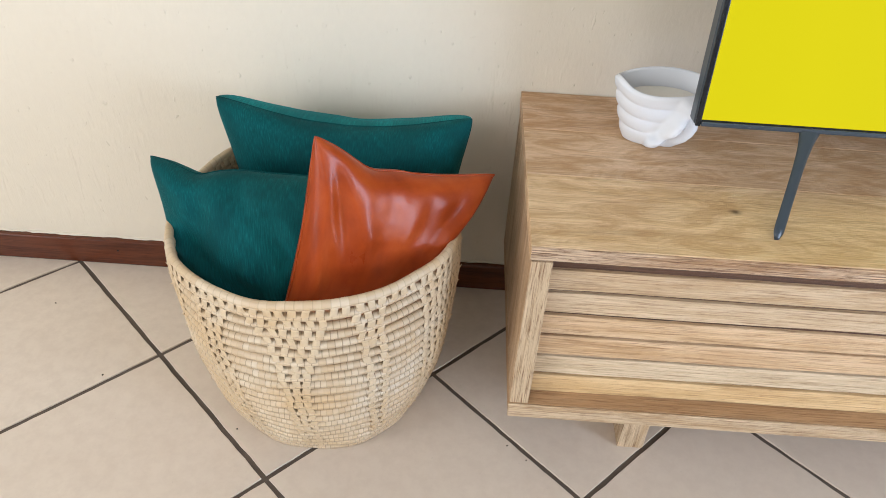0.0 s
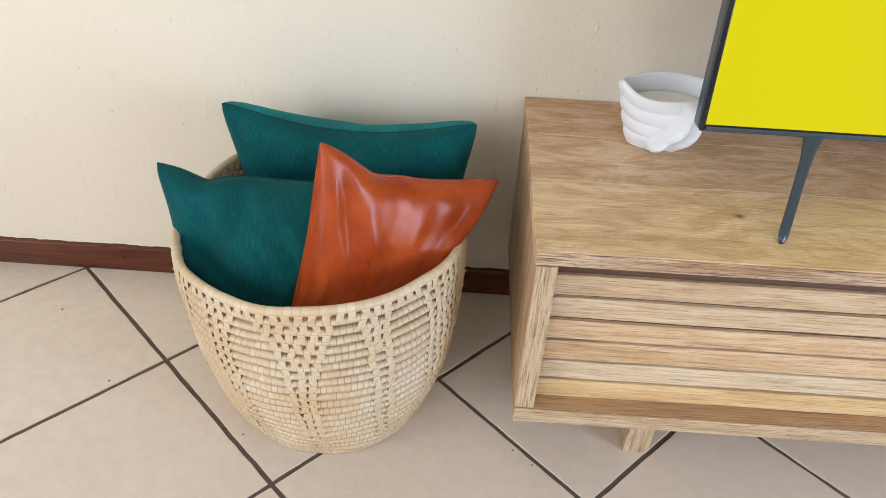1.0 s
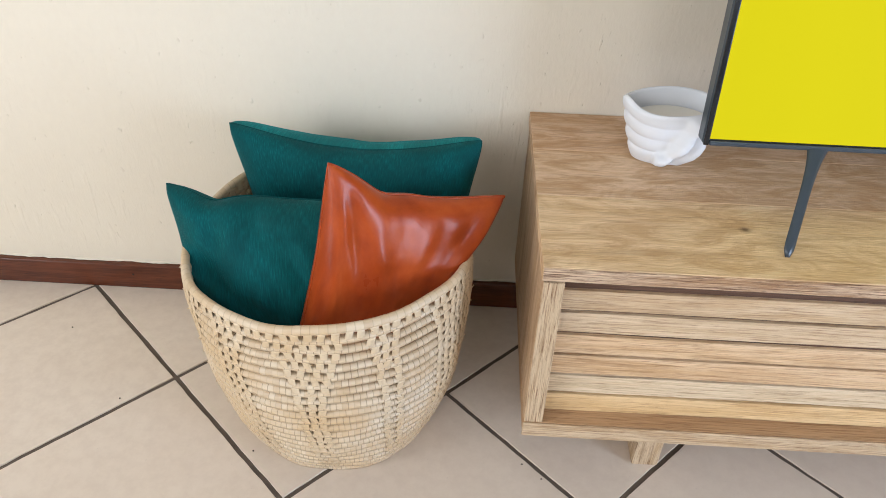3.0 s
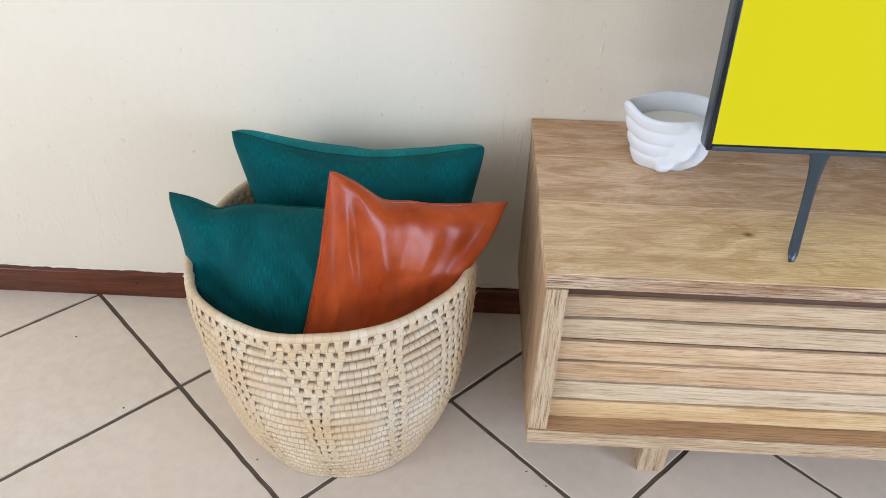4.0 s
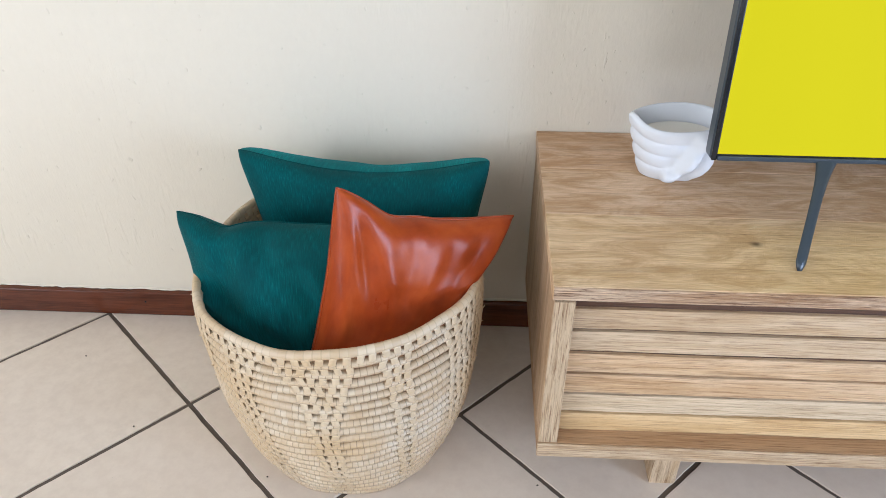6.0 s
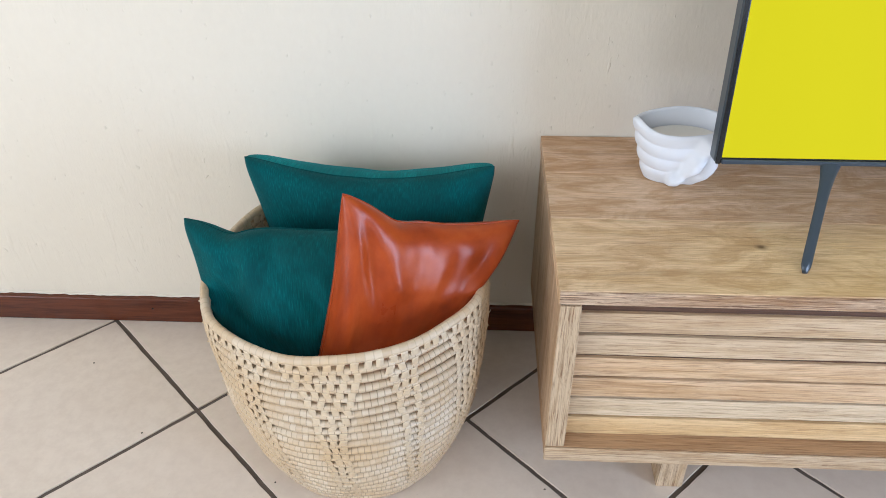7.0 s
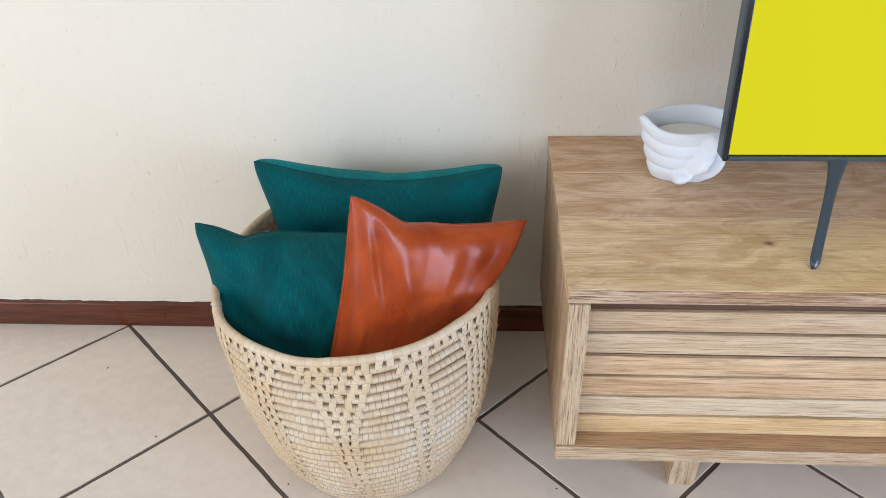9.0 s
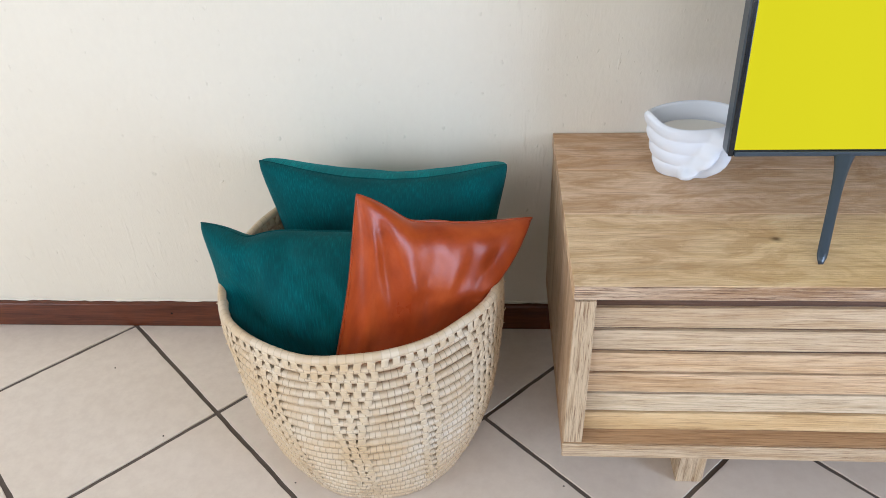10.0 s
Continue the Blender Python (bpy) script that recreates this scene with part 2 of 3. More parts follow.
def part(name, bm, mat, parent=None, label="", smooth=False):
    me = bm if isinstance(bm, bpy.types.Mesh) else mesh_of(name, bm, mat, smooth)
    ob = new(name, me)
    ob.parent = parent
    return tagged(ob, label) if label else ob


def box(x0, x1, y0, y1, z0, z1, bevel=0.0, segs=2):
    bm = bmesh.new()
    bmesh.ops.create_cube(bm, size=1)
    for v in bm.verts:
        v.co = Vector((x0 + (v.co.x + 0.5) * (x1 - x0), y0 + (v.co.y + 0.5) * (y1 - y0), z0 + (v.co.z + 0.5) * (z1 - z0)))
    if bevel:
        bmesh.ops.bevel(bm, geom=bm.edges[:], offset=bevel, segments=segs, affect="EDGES", profile=0.5)
    return bm


def thing(name, at=(0, 0, 0), **tags):
    ob = new(name)
    ob.location = at
    ob.empty_display_size = 0.05
    return tagged(ob, **tags)


def grid_mesh(name, pts, mat, nu, nv, closed_u=False, uv=None):
    """A smooth sheet from rows of points, nv rows of nu."""
    faces, uvs = [], []
    for j in range(nv - 1):
        for i in range(nu if closed_u else nu - 1):
            k = (i + 1) % nu
            faces.append((j * nu + i, j * nu + k, (j + 1) * nu + k, (j + 1) * nu + i))
            if uv:
                uvs += [uv(i, j), uv(i + 1, j), uv(i + 1, j + 1), uv(i, j + 1)]
    me = bpy.data.meshes.new(name)
    me.from_pydata(pts, [], faces)
    if uv:
        layer = me.uv_layers.new(name="UVMap")
        layer.data.foreach_set("uv", [c for p in uvs for c in p])
    me.materials.append(mat)
    me.polygons.foreach_set("use_smooth", [True] * len(me.polygons))
    me.update()
    return me


# ---- the room: wall with the skirting, three more walls, ceiling ----
X0, X1, Y0, H = -2.4, 2.6, -2.95, 2.8


def wall(name, pieces, label):
    ob = thing(name, label=label, category="wall", kind="structure")
    for p in pieces:
        part("wall_panel", box(*p), ROOM, ob)
    return ob


north = tagged(part("wall_north", box(X0, X1, 0.0, 0.15, -0.05, H), PLASTER), "cream brushed plaster wall, uneven and hand finished", "wall", kind="structure")


def plaster_ridge(x, z, length, wide, lean=0.0):
    """A run of thick paint standing on the plaster: an uneven, tapered bead."""
    pts, nu, nv = [], 7, 14
    for j in range(nv):
        t = j / (nv - 1)
        w = wide * max(0.02, math.sin(math.pi * t) ** 0.6) * (1 + 0.5 * noise.noise(Vector((x * 40, z * 40, 5 * t))))
        for i in range(nu):
            b = math.pi * i / (nu - 1)
            pts.append((x + lean * (t - 0.5) + 0.4 * wide * noise.noise(Vector((z * 30, x * 30, 3 * t))) - w * math.cos(b), 0.0006 - 0.5 * w * math.sin(b), z + length * (t - 0.5)))
    part("plaster_ridge", grid_mesh("plaster_ridge", pts, PLASTER, nu, nv), PLASTER, north)


for x, z, length, wide, lean in ((0.094, 0.615, 0.022, 0.0022, 0.0), (0.100, 0.574, 0.036, 0.0026, 0.003), (0.112, 0.590, 0.018, 0.0018, 0.002), (0.084, 0.566, 0.014, 0.0016, -0.002),
                                 (0.163, 0.545, 0.012, 0.0016, 0.0), (-0.124, 0.520, 0.007, 0.0030, 0.0), (-0.093, 0.534, 0.008, 0.0018, 0.012), (-0.366, 0.437, 0.007, 0.0026, 0.0),
                                 (-0.361, 0.444, 0.005, 0.0020, 0.0), (-0.335, 0.616, 0.012, 0.0018, 0.0), (-0.072, 0.605, 0.016, 0.0018, 0.002), (-0.609, 0.350, 0.009, 0.0030, 0.008),
                                 (-0.046, 0.487, 0.012, 0.0018, -0.004), (-0.030, 0.418, 0.010, 0.0030, 0.004), (-0.004, 0.452, 0.008, 0.0024, 0.0), (-0.439, 0.594, 0.008, 0.0016, 0.0),
                                 (-0.236, 0.600, 0.010, 0.0018, 0.003), (0.196, 0.611, 0.014, 0.0016, 0.0)):
    plaster_ridge(x, z, length, wide, lean)
wall("wall_west", [(X0 - 0.15, X0, -0.35, 0.15, -0.05, H), (X0 - 0.15, X0, Y0, -2.35, -0.05, H), (X0 - 0.15, X0, -2.35, -0.35, 2.1, H)], "cream painted wall with a wide doorway")
SILL, HEAD = 0.15, 2.45
wall("wall_south", [(X0 - 0.15, -1.8, Y0 - 0.15, Y0, -0.05, H), (-0.7, 0.3, Y0 - 0.15, Y0, -0.05, H), (1.4, X1 + 0.15, Y0 - 0.15, Y0, -0.05, H)]
     + [(x, x + 1.1, Y0 - 0.15, Y0, z0, z1) for x in (-1.8, 0.3) for z0, z1 in ((-0.05, SILL), (HEAD, H))], "cream painted wall with two window openings")
wall("wall_east", [(X1, X1 + 0.15, -1.50, 0.15, -0.05, H), (X1, X1 + 0.15, Y0, -2.50, -0.05, H), (X1, X1 + 0.15, -2.50, -1.50, 2.1, H)], "cream painted wall with a glazed doorway")
tagged(part("ceiling", box(X0 - 0.15, X1 + 0.15, Y0 - 0.15, 0.15, H, H + 0.12), BOARDS), "plain white painted ceiling", "ceiling", kind="structure")

door = thing("door_1", label="white framed glazed doorway to the daylight", category="door", kind="structure")
for y in (-2.35, -1.38, -0.40):
    part("stile", box(X0 - 0.10, X0 - 0.05, y, y + 0.05, 0, 2.1, 0.004), TRIM, door)
part("head_rail", box(X0 - 0.10, X0 - 0.05, -2.30, -0.40, 2.04, 2.1, 0.004), TRIM, door)
door = thing("door_2", label="white framed glazed door to the daylight", category="door", kind="structure")
for y in (-2.50, -1.55):
    part("stile", box(X1 + 0.05, X1 + 0.10, y, y + 0.05, 0, 2.1, 0.004), TRIM, door)
part("head_rail", box(X1 + 0.05, X1 + 0.10, -2.45, -1.55, 2.04, 2.1, 0.004), TRIM, door)
for name, x0 in (("window_1", -1.8), ("window_2", 0.3)):
    win = thing(name, label="white framed window in two lights", category="window", kind="structure")
    for x in (x0, x0 + 0.525, x0 + 1.05):
        part("window_frame", box(x, x + 0.05, Y0 - 0.10, Y0 - 0.05, SILL, HEAD, 0.004), TRIM, win)
    part("window_sill", box(x0 - 0.02, x0 + 1.12, Y0 - 0.14, Y0 + 0.03, SILL - 0.025, SILL, 0.004), TRIM, win)

# skirting board: two lengths with a butt joint behind the basket
skirting = thing("baseboard", label="red-brown varnished wooden skirting board along the wall", category="baseboard", kind="structure")
for a, b in ((X0, -0.62), (-0.618, X1)):
    bm = box(a, b, -0.014, 0.002, 0.0, 0.0615, 0.003)
    part("board", bm, SKIRT, skirting)
# uneven bead of plaster along the top of the board
pts, nb = [], 700
for i in range(nb):
    x = X0 + 0.01 + (X1 - X0 - 0.02) * i / (nb - 1)
    d = 0.0022 + 0.0016 * noise.noise((x * 21, 0.3, 0)) + 0.0012 * noise.noise((x * 70, 2.0, 0))
    hgt = 0.0026 + 0.0016 * noise.noise((x * 33, 5.0, 0))
    pts += [(x, 0.001, 0.0612), (x, -max(0.0006, d) * 1.8, 0.0617), (x, -max(0.0004, d), 0.0617 + 0.5 * max(0.001, hgt)), (x, 0.001, 0.0617 + max(0.0015, hgt))]
rows = [p for k in range(4) for p in pts[k::4]]
part("plaster_bead", grid_mesh("plaster_bead", rows, PLASTER, nb, 4), PLASTER, skirting)
bm = bmesh.new()
bmesh.ops.create_cone(bm, segments=10, radius1=0.0022, radius2=0.0018, depth=0.001, cap_ends=True, matrix=pose(-0.779, -0.0144, 0.037, 90))
part("nail_head", bm, BEZEL, skirting)


# ---- cabinet ----
CX1, CY, CZ = 1.42, -0.426, 0.446
cab = thing("tv_cabinet", (0, -0.2, 0), label="low lime-washed wooden TV cabinet with slatted front", category="cabinet")


def cpart(name, bm, mat, label="", parent=None):
    ob = part(name, bm, mat, parent or cab, label)
    if parent is None:
        ob.location = (0, 0.2, 0)
    return ob


TT = 0.0225  # thickness of the top
for y0, y1, mat in ((-0.128, -0.003, TOP_BACK), (-0.258, -0.1284, TOP_MID), (CY, -0.2584, TOP_FRONT)):
    cpart("top_plank", box(-0.002, CX1, y0, y1, CZ - TT, CZ, 0.0006, 1), mat)
cpart("edge_strip", box(-0.0012, CX1 - 0.0008, CY - 0.0026, CY - 0.0002, CZ - TT + 0.0004, CZ - 0.0012, 0.0008, 1), SAWN, "rough sawn front edge")
for x in (0.0, CX1 - 0.029):
    cpart("side_panel", box(x, x + 0.029, CY + 0.0004, -0.004, 0.1475, CZ - TT - 0.0004, 0.001, 1), SIDE)
    cpart("front_stile", box(x + 0.0004, x + 0.0286, CY - 0.0050, CY + 0.0001, 0.1475, CZ - TT - 0.0006, 0.0012, 2), UPRIGHT, "deeply grained pale front edge")
cpart("bottom_board", box(0.0, CX1, CY - 0.0046, -0.004, 0.1205, 0.1470, 0.0008, 1), SLAT[4], "warm brown bottom board")
cpart("edge_strip", box(-0.001, CX1 + 0.001, CY - 0.0095, CY - 0.0048, 0.1196, 0.1472, 0.0015, 1), EDGE)
cpart("back_panel", box(0.030, CX1 - 0.030, -0.012, -0.005, 0.1475, CZ - TT - 0.001), SLAT[4])
for k, x0 in enumerate((0.0295, 0.7105)):
    panel = cpart("slatted_panel", box(x0, x0 + 0.675, -0.3958, -0.3900, 0.1475, CZ - TT - 0.001), SHADED_BACKING, "board with slats fixed on it, coloured dark for shade in the gaps")
    # tone, height of the left and right end, how far the lower edge stands off
    for i, (tone, left, right, lift) in enumerate(((0, 0.0, 0.0015, 0.0004), (0, 0.0006, 0.0010, 0.0012), (1, -0.0004, -0.0030, 0.0002),
                                                   (1, 0.0, 0.0010, 0.0016), (2, 0.0, 0.0012, 0.0002), (3, 0.0, 0.0016, 0.0002))):
        z1 = 0.3878 - i * 0.0413
        bm = bmesh.new()
        n, foot = 24, 0.0340
        rng = random.Random(40 + i + 9 * k)
        ring = []
        for q in range(n + 1):
            f = q / n
            x = x0 + 0.675 * f
            zt = z1 + left + (right - left) * f + 0.0003 * math.sin(11 * x + i) + rng.uniform(-0.0003, 0.0003)
            zb = zt - foot + (0.0022 * f if i == 2 else 0.0) + 0.0004 * math.sin(14 * x + 2 * i) + rng.uniform(-0.0002, 0.0002)
            out = -0.4030 - lift
            prof = ((-0.3959, zt), (-0.4004, zt - 0.0004), (-0.4012, zt - 0.0010), (out - 0.0002, zb + 0.0012), (out + 0.0008, zb), (-0.3959, zb))
            ring.append([bm.verts.new((x, y, z)) for y, z in prof])
        for a, b in zip(ring, ring[1:]):
            for e in range(6):
                bm.faces.new((a[e], a[(e + 1) % 6], b[(e + 1) % 6], b[e]))
        bm.faces.new(ring[0][::-1])
        bm.faces.new(ring[-1])
        bmesh.ops.recalc_face_normals(bm, faces=bm.faces)
        part("slat", bm, SLAT[tone], panel)
for x in (0.196, CX1 - 0.239):
    cpart("leg", box(x, x + 0.043, -0.386, -0.05, 0.0, 0.1200, 0.0015, 1), UPRIGHT, "thick board leg")


# ---- television ----
tv = thing("television", (0.70, -0.24, CZ), label="flat television with a dark frame and a yellow screen", category="television")
TVM = pose(0, 0, 0.085, -7.0)
TW, TH = 0.96, 0.56


def tvbox(name, args, mat, label="", bevel=0.0015):
    ob = part(name, box(*args, bevel), mat, tv, label)
    ob.matrix_basis = TVM
    return ob


h = TW / 2
tvbox("casing", (-h, h, 0.0, 0.028, 0.0, TH), CASING, "slate grey plastic casing", 0.004)
tvbox("bezel_side", (-h + 0.0008, -h + 0.0085, -0.004, -0.0004, 0.0, TH), BEZEL)
tvbox("bezel_side", (h - 0.0085, h - 0.0008, -0.004, -0.0004, 0.0, TH), BEZEL)
tvbox("bezel_bottom", (-h + 0.0087, h - 0.0087, -0.006, -0.0004, 0.0005, 0.0075), CASING, "thin slate grey lower bezel")
tvbox("bezel_lip", (-h + 0.0087, h - 0.0087, -0.003, -0.0004, 0.0076, 0.0094), BEZEL, bevel=0.0002)
tvbox("bezel_top", (-h + 0.0087, h - 0.0087, -0.004, -0.0004, TH - 0.009, TH), BEZEL)
tvbox("screen", (-h + 0.0089, h - 0.0089, -0.0022, -0.0006, 0.0095, TH - 0.0093), SCREEN, "lit plain yellow screen", 0.0002)


def tv_foot(side):
    """A flat blade that leaves the frame and runs forward and down to the cabinet."""
    top, low = Vector((side * -0.318, 0.006, 0.092)), Vector((side * -0.3785, -0.137, 0.004))
    pts, nu, nv = [], 16, 22
    for j in range(nv):
        s = j / (nv - 1)
        c = top.lerp(low, s)
        w = 0.0072 + 0.010 * (1 - s) ** 6
        d = 0.0075 + 0.004 * (1 - s) ** 2
        if s > 0.93:
            w *= 1 - 0.5 * ((s - 0.93) / 0.07) ** 2
        for i in range(nu):
            a = 2 * math.pi * i / nu
            ca, sa = math.cos(a), math.sin(a)
            ca = math.copysign(abs(ca) ** 0.6, ca)
            sa = math.copysign(abs(sa) ** 0.6, sa)
            pts.append(c + Vector((w * ca, 0.4 * d * sa, d * 0.7 * sa)))
    me = grid_mesh("foot", [tuple(p) for p in pts], CASING, nu, nv, True)
    bm = bmesh.new()
    bm.from_mesh(me)
    bmesh.ops.holes_fill(bm, edges=[e for e in bm.edges if e.is_boundary])
    bm.to_mesh(me)
    bm.free()
    part("foot", me, CASING, tv)


tv_foot(1)
tv_foot(-1)


# ---- white ceramic vessel with a candle ----
def vessel():
    ob = thing("candle_vessel", (0.1995, -0.132, CZ), label="white ceramic candle bowl moulded with rounded ribs", category="candle holder")
    nu, nv = 160, 90
    pts = []

    def near(d, c, w, p=2):
        return math.exp(-abs(((d - c + 180) % 360 - 180) / w) ** p)

    def rim_height(a):
        d = math.degrees(a) % 360
        return 0.094 + 0.010 * near(d, 192, 26) + 0.006 * near(d, 75, 60) - 0.004 * near(d, 250, 38) + 0.004 * near(d, 330, 30)

    def outer(a, s):
        d = math.degrees(a) % 360
        r = 0.072 * (0.60 + 0.39 * s ** 0.75)
        rib = abs(math.sin(math.pi * (s * 4.0 - 0.05 + 0.05 * math.cos(a)))) ** 0.45
        r += 0.0044 * (rib - 0.9) * (0.25 + 0.75 * near(d, 222, 66, 4)) * min(1, 5 * s)
        for dd, ss, wd, ws, amp, slant in ((291, 0.82, 8, 0.13, 0.024, 0), (280, 0.47, 8, 0.24, 0.036, 26), (262, 0.15, 11, 0.12, 0.028, 20), (299, 0.36, 9, 0.28, 0.026, 16)):
            e = ((d - dd - slant * (s - ss) + 180) % 360 - 180) / wd
            r += amp * math.exp(-abs(e) ** 3 - abs((s - ss) / ws) ** 3)
        return r

    for j in range(nv):
        for i in range(nu):
            a = 2 * math.pi * i / nu
            top = rim_height(a)
            if j < 60:
                s = j / 59
                r, z = outer(a, s), s * top
                if s > 0.95:
                    r -= 0.003 * ((s - 0.95) / 0.05) ** 2
            else:
                s = (j - 60) / 29
                r, z = (outer(a, 1.0) - 0.008) * (1 - 0.16 * s), top * (1 - 0.5 * s)
                if j == 60:
                    r, z = outer(a, 1.0) - 0.0055, top + 0.0006
            if j == 0:
                r -= 0.003
            pts.append((r * math.cos(a) * 1.09, r * math.sin(a) * 0.64, z))
    me = grid_mesh("bowl", pts, CERAMIC, nu, nv, True)
    bm = bmesh.new()
    bm.from_mesh(me)
    bmesh.ops.holes_fill(bm, edges=[e for e in bm.edges if e.is_boundary])
    bm.to_mesh(me)
    bm.free()
    part("bowl", me, CERAMIC, ob)
    bm = bmesh.new()
    bmesh.ops.create_cone(bm, segments=48, radius1=0.0535, radius2=0.0535, depth=0.012, cap_ends=True)
    for v in bm.verts:
        v.co.y *= 0.62
        v.co.z += 0.066
    part("wax", bm, WAX, ob, "cream candle wax")


vessel()


# ---- basket of wound palm coils ----
BX, BY, BH = -0.3060, -0.273, 0.376
PROFILE = (0.1635, 0.2205, 0.2245, 0.2222)


def shell(a, s):
    """A point on the basket's middle surface at the angle a and the share s of its height."""
    r0, r1, r2, r3 = PROFILE
    r = (1 - s) ** 3 * r0 + 3 * s * (1 - s) ** 2 * r1 + 3 * s * s * (1 - s) * r2 + s ** 3 * r3 - 0.0100
    k = s * s * (1.5 - 0.5 * s)
    r *= 1 + k * (-0.0175 * math.cos(2 * a) - 0.004 * math.sin(2 * a) - 0.006 * math.sin(3 * a))
    r += 0.0012 * math.sin(5 * a + 9 * s) + 0.0010 * math.sin(9 * a - 14 * s)
    z = s * (BH - 0.0057 * math.cos(2 * a) - 0.0068 * math.sin(2 * a))
    return Vector((r * math.cos(a), -0.0076 * s + r * math.sin(a), z))


basket = thing("basket", (BX, BY, 0), label="round natural palm basket of wound coils, filled with cushions", category="basket")
NC = 22
LEVEL = [0.020 + 0.965 * i / (NC - 1) for i in range(NC)]
PITCH = BH * 0.965 / (NC - 1)

# columns of ties: (share of the height, left and right edge in degrees)
COLUMNS = {
    "front": ((0.0, -91, -85), (0.25, -91.5, -84.5), (0.4, -93, -86), (0.56, -93.5, -86), (0.7, -95, -84), (0.8, -97, -81), (0.9, -101.5, -78), (1.0, -109, -77)),
    "right": ((0.0, -54, -49), (0.3, -59, -53), (0.52, -61, -55), (0.7, -63, -56.5), (0.84, -65, -58), (0.95, -68, -57)),
    "edge": ((0.0, -30, -22), (0.3, -33, -17), (0.5, -35, -12), (0.8, -37, -4), (1.0, -41, 0)),
    "left": ((0.0, -119, -114), (0.3, -121, -114), (0.54, -124, -116), (0.8, -126, -118), (0.94, -127, -113)),
    "far": ((0.0, -146, -142), (0.4, -150, -144), (0.7, -149, -142), (1.0, -152, -140)),
    "rear": ((0.0, 176, 181), (1.0, 174, 184)),
    "back": ((0.0, 42, 48), (1.0, 40, 50)),
    "behind": ((0.0, 98, 104), (1.0, 96, 106)),
    "corner": ((0.0, 140, 146), (1.0, 138, 148)),
}


def column_edges(rows, share):
    for (s0, a0, b0), (s1, a1, b1) in zip(rows, rows[1:]):
        if share <= s1:
            f = max(0.0, (share - s0) / (s1 - s0))
            return a0 + (a1 - a0) * f, b0 + (b1 - b0) * f
    return rows[-1][1:]


def in_column(deg, share):
    for rows in COLUMNS.values():
        a, b = column_edges(rows, share)
        if (deg - a + 1.5) % 360 < b - a + 3:
            return True
    return False


def coil(i):
    """One ring of the basket: a flattened bundle with a leaf strip wound round it."""
    rim = i == NC - 1
    turns, nv = (120 if rim else 140 + (i * 7) % 17), 10
    nu = turns * 4
    rng = random.Random(i)
    deep = 0.0064 if rim else 0.0070
    amp = [rng.uniform(0.97, 1.02) for _ in range(turns)]
    dip = [(0.985 if rim else 0.93) if rng.random() < 0.6 else 0.985 for _ in range(turns)]
    wob = [rng.uniform(0, 6.28) for _ in range(3)]
    tall = []
    for k in range(nu):
        deg = math.degrees(2 * math.pi * k / nu)
        if rim:
            tall.append(0.0074)
            continue
        v = 0.5 * PITCH * 0.93
        share = LEVEL[i]
        if in_column(deg, share) or i == NC - 2:
            v *= 0.80
        elif -78 < (deg - 360 if deg > 180 else deg) < -66 and share > 0.60:
            v *= 0.76
        elif -58 < (deg - 360 if deg > 180 else deg) < -38 and share > 0.78:
            v *= 0.80
        elif -113 < (deg - 360 if deg > 180 else deg) < -102 and share > 0.78:
            v *= 0.80
        else:
            v *= 0.965 + 0.03 * math.sin(3 * math.radians(deg) + wob[2])
        tall.append(v)
    tall = [sum(tall[(k + d) % nu] for d in range(-5, 6)) / 11 for k in range(nu)]
    pts = []
    for j in range(nv):
        b = 2 * math.pi * j / nv
        cb, sb = math.cos(b), math.sin(b)
        for k in range(nu):
            a = 2 * math.pi * k / nu
            sag = 0.0006 * math.sin(7 * a + wob[0]) + 0.0004 * math.sin(15 * a + wob[1])
            f = amp[k // 4] if k % 4 else dip[k // 4]
            c = shell(a, LEVEL[i])
            out = Vector((math.cos(a), math.sin(a), 0))
            pts.append(tuple(c + out * (deep * f * cb) + Vector((0, 0, sag + tall[k] * (0.4 + 0.6 * f) * sb))))
    rows = [pts[j * nu:(j + 1) * nu] for j in range(nv)]
    flat = [p for row in rows + [rows[0]] for p in row]
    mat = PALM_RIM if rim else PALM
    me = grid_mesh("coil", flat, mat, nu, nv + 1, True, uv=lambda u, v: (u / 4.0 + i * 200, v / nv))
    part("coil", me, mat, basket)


for i in range(NC):
    coil(i)

# the base disc
bm = bmesh.new()
bmesh.ops.create_cone(bm, segments=64, radius1=0.156, radius2=0.158, depth=0.012, cap_ends=True)
for v in bm.verts:
    v.co.z += 0.0075
part("base", bm, PALM, basket)


def tie(a, i, lean, width, side_sign=1):
    """A flat strip of leaf that bridges the groove between coil i and the next one."""
    lo, hi = shell(a, LEVEL[i]), shell(a, LEVEL[i + 1])
    across = Vector((-math.sin(a), math.cos(a), 0))
    out = Vector((math.cos(a), math.sin(a), 0)) * side_sign
    verts, faces, n, m = [], [], 9, 5
    for q in range(n):
        t = -1 + 2 * q / (n - 1)
        c = lo.lerp(hi, 0.5 + 0.43 * t)
        rise = 0.0081 - 0.0012 * (1 - t * t) - 0.0034 * max(0.0, abs(t) - 0.70) / 0.30
        for p in range(m):
            e = -1 + 2 * p / (m - 1)
            w = width * (1.0 - 0.12 * (1 - t * t))
            verts.append(tuple(c + across * (e * w + lean * t) + out * (rise - 0.0013 * e * e)))
    for q in range(n - 1):
        for p in range(m - 1):
            b = q * m + p
            faces.append((b, b + 1, b + m + 1, b + m))
    return verts, faces


